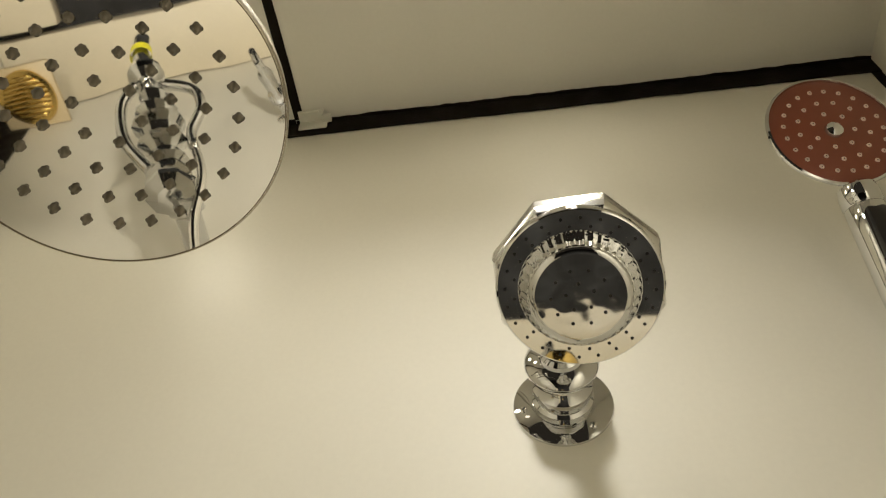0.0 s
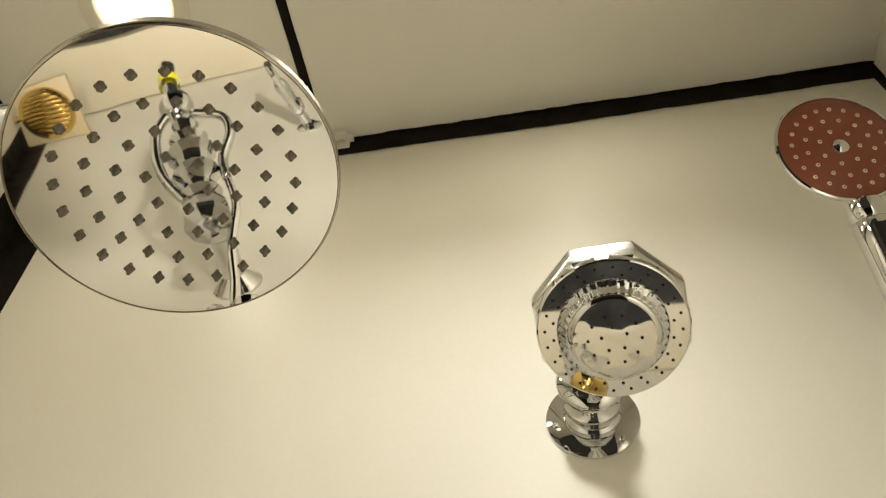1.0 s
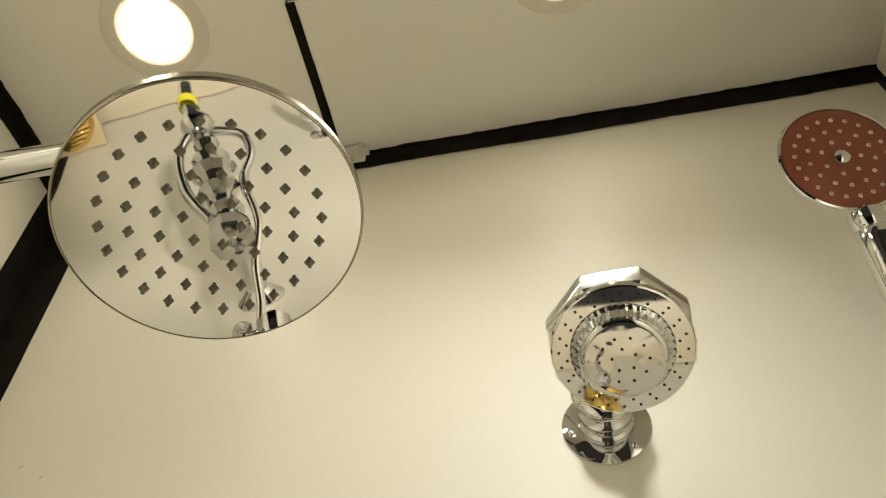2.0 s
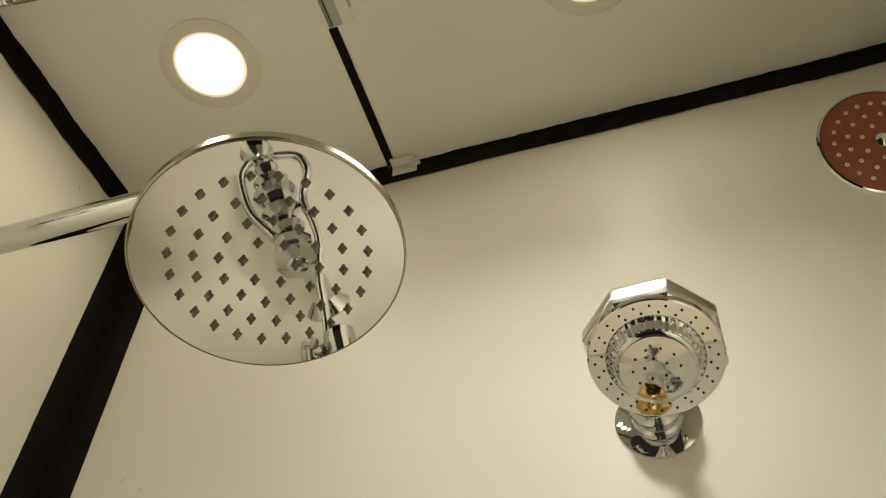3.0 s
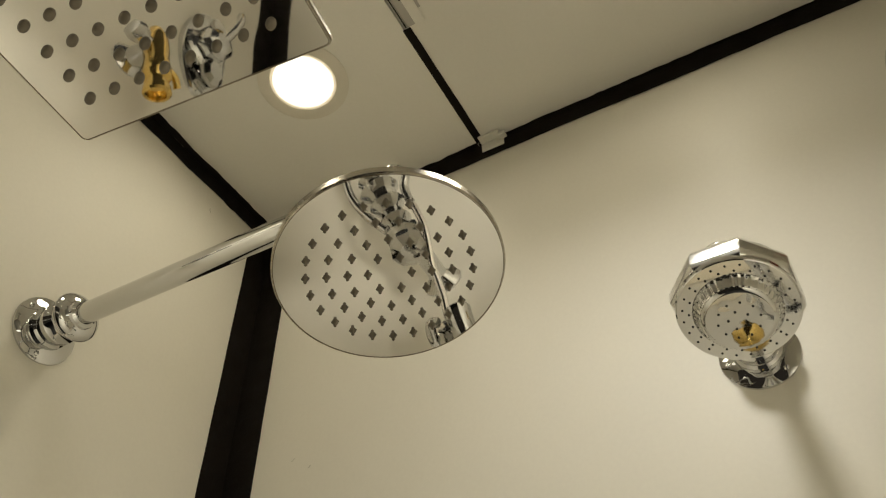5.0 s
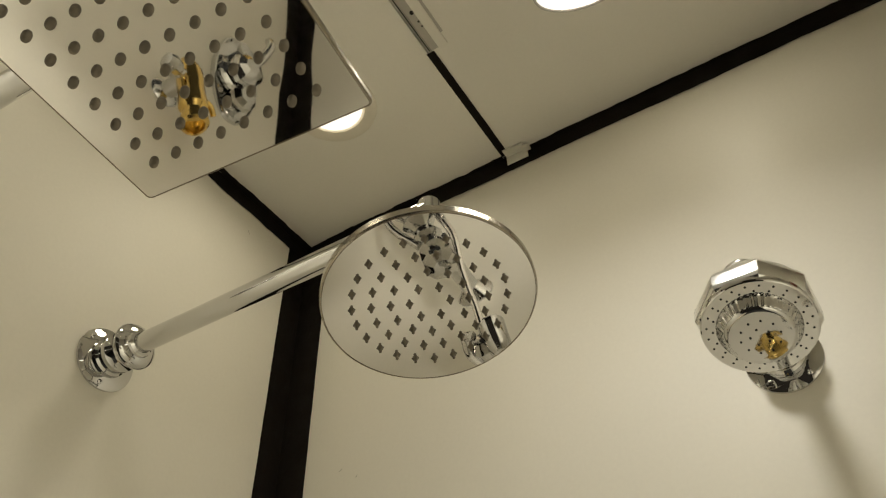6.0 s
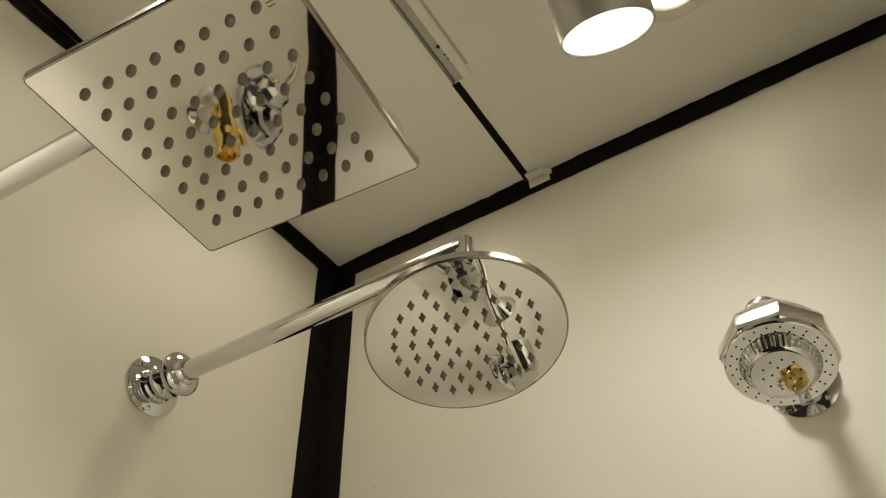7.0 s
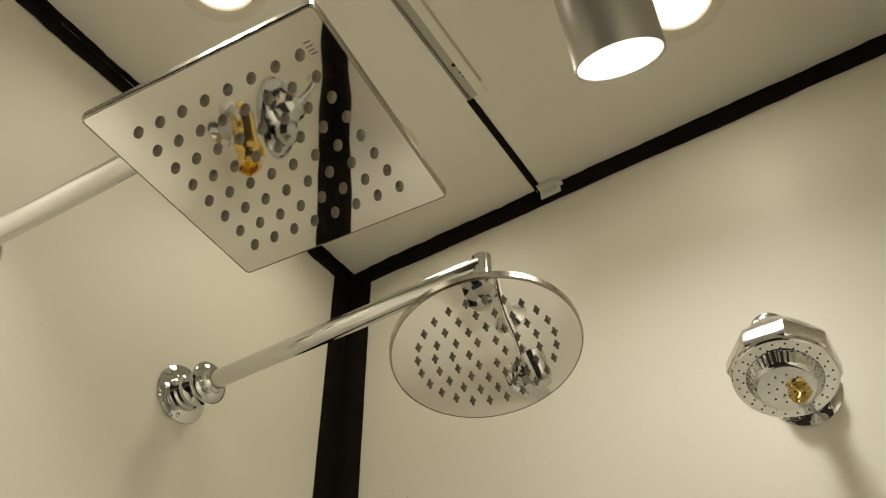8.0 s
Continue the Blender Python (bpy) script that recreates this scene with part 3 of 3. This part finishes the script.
gold_tap = thing("gold_tap", pose(0, -0.325, 1.215), "gold-plated tap with a chrome handle on the side wall", "tap")
part("wall_rose", lathe([(0.0, 0.0), (0.028, 0.0), (0.029, 0.003), (0.024, 0.008), (0.016, 0.012), (0.015, 0.055), (0.0, 0.056)], 36, axis((0, 0, 0), (1, 0, 0))), CAST, gold_tap, "chrome wall rose")
part("body", lathe([(0.0, -0.035), (0.013, -0.034), (0.017, -0.024), (0.0205, -0.010), (0.0215, 0.020), (0.0195, 0.048), (0.0215, 0.060), (0.0215, 0.078), (0.0150, 0.086), (0.0150, 0.098), (0.0205, 0.104), (0.0215, 0.118), (0.0180, 0.122), (0.0150, 0.121), (0.0140, 0.108), (0.0, 0.107)], 32, axis((0.058, 0, 0), (0.10, 0.16, 1))), GOLD, gold_tap)
part("lever", tube([(0.070, 0.018, 0.050), (0.074, 0.036, 0.056), (0.070, 0.050, 0.068)], 0.0055), GOLD, gold_tap, "short gold lever")
part("handle", lathe([(0.0, 0.012), (0.010, 0.012), (0.009, 0.024), (0.015, 0.029), (0.017, 0.040), (0.013, 0.052), (0.0, 0.055)], 12, axis((0.058, 0, 0.012), (0.1, -1, 0.15))), CAST, gold_tap, "faceted chrome handle", sharp=12)

basin_mixer = thing("concealed_mixer", pose(0.0, -0.185, 1.03), "chrome concealed shower mixer with an oval plate and lever", "mixer tap")
dish = Matrix(((0, 0, 1, 0), (0.46, 0, 0, 0), (0, 1, 0, 0), (0, 0, 0, 1)))
part("plate", lathe([(0.0, 0.006), (0.090, 0.006), (0.112, 0.008), (0.116, 0.012), (0.120, 0.012), (0.124, 0.008), (0.125, 0.0)], 64, dish), CHROME, basin_mixer, "oval chrome wall plate")
part("handle_hub", lathe([(0.040, 0.004), (0.038, 0.020), (0.030, 0.026), (0.034, 0.034), (0.037, 0.050), (0.030, 0.062), (0.016, 0.070), (0.0, 0.071)], 7, axis((0, -0.004, 0.005), (1, -0.12, 0.12))), CAST, basin_mixer, sharp=8)
part("cartridge_ring", lathe([(0.041, 0.006), (0.045, 0.010), (0.045, 0.016), (0.040, 0.020)], 40, axis((0, -0.004, 0.005), (1, 0, 0))), CHROME, basin_mixer)
part("diverter_knob", lathe([(0.022, 0.006), (0.020, 0.018), (0.026, 0.024), (0.027, 0.040), (0.018, 0.050), (0.0, 0.052)], 8, axis((0, 0.002, 0.074), (1, 0, 0.1))), CAST, basin_mixer, sharp=12)
part("lever", tube([(0.060, -0.006, 0.005), (0.074, 0.004, -0.030), (0.078, 0.014, -0.070), (0.070, 0.018, -0.098)], 0.0085), CHROME, basin_mixer)
part("lower_knob", lathe([(0.016, 0.006), (0.015, 0.018), (0.020, 0.024), (0.020, 0.036), (0.0, 0.040)], 9, axis((0, 0.0, -0.072), (1, 0, 0))), CAST, basin_mixer, sharp=12)

drain = thing("gold_grate", pose(0, -0.075, 0.30), "round gold-plated grate on a wall bracket", "grate")
bm = lathe([(0.052, 0.006), (0.052, 0.010), (0.062, 0.010), (0.064, 0.006), (0.064, 0.0), (0.0, 0.0)], 48, Matrix.Translation((0.085, 0, 0)))
part("dish", bm, GOLD, drain)
for k in range(9):
    y = -0.044 + 0.011 * k
    half = math.sqrt(0.053 ** 2 - y * y)
    part("bar", box((0.085 - half, y - 0.003, 0.006), (0.085 + half, y + 0.003, 0.010), 0.0008), GOLD, drain)
part("backing_plate", box((0.012, -0.073, -0.022), (0.158, 0.073, -0.001), 0.004), TAN, drain, "backing plate coloured tan for the reflected gold")
part("bracket", rod((0.0, 0, 0.003), (0.03, 0, 0.003), 0.007), GOLD, drain)


bib_tap = thing("bib_tap", pose(0.650, 0, 0.75), "chrome bib tap low on the cream back wall", "tap")
way = (-0.35, -1, 0.0)
part("flange", lathe([(0.0, 0.0), (0.030, 0.0), (0.031, 0.003), (0.026, 0.008), (0.015, 0.012)], 40, axis((0, 0, 0), (0, -1, 0))), CHROME, bib_tap)
part("body", lathe([(0.0, 0.008), (0.013, 0.008), (0.012, 0.035), (0.018, 0.042), (0.019, 0.060), (0.013, 0.066), (0.015, 0.085), (0.017, 0.100), (0.011, 0.112), (0.0, 0.114)], 24, axis((0, 0, 0), way)), CAST, bib_tap)
part("spout", tube([(-0.028, -0.080, 0.0), (-0.036, -0.105, -0.004), (-0.044, -0.128, -0.022), (-0.046, -0.134, -0.055)], 0.0095), CHROME, bib_tap)
part("bonnet", lathe([(0.012, 0.008), (0.014, 0.020), (0.011, 0.030), (0.009, 0.040), (0.0, 0.041)], 24, Matrix.Translation((-0.018, -0.052, 0))), CAST, bib_tap)
part("lever", tube([(-0.018, -0.052, 0.040), (-0.032, -0.090, 0.046), (-0.046, -0.130, 0.050)], 0.006), CHROME, bib_tap)


# ---- small scuffs on the wall panels ----
SCUFF = material("grey_scuff", (0.52, 0.49, 0.41), 0.6, vary=0.2, scale=60)
for at, along, normal, n in (((0.119, 0, 1.967), (1, 0, 0.25), (0, -1, 0), 0.007), ((0.148, 0, 1.950), (1, 0, 0.4), (0, -1, 0), 0.005), ((0.0, -0.148, 2.380), (0, 0.3, -1), (1, 0, 0), 0.009)):
    along, normal = Vector(along).normalized(), Vector(normal)
    side = along.cross(normal)
    bm = bmesh.new()
    rows = []
    for k in range(7):
        p = Vector(at) + along * n * (k / 6 - 0.5) + side * 0.0008 * math.sin(k)
        w = 0.0006 * math.sin(math.pi * (k + 0.5) / 7) + 0.0001
        rows.append([bm.verts.new(p + side * w + normal * 0.0001), bm.verts.new(p - side * w + normal * 0.0001), bm.verts.new(p - side * w + normal * 0.0003), bm.verts.new(p + side * w + normal * 0.0003)])
    for ra, rb in zip(rows, rows[1:]):
        for k in range(4):
            bm.faces.new((ra[k], ra[(k + 1) % 4], rb[(k + 1) % 4], rb[k]))
    bm.faces.new(rows[0])
    bm.faces.new(rows[-1])
    tagged(link("scuff_mark", bm, SCUFF, False), "short grey scuff mark on the cream wall panel", "scuff", "scuffs on the walls")
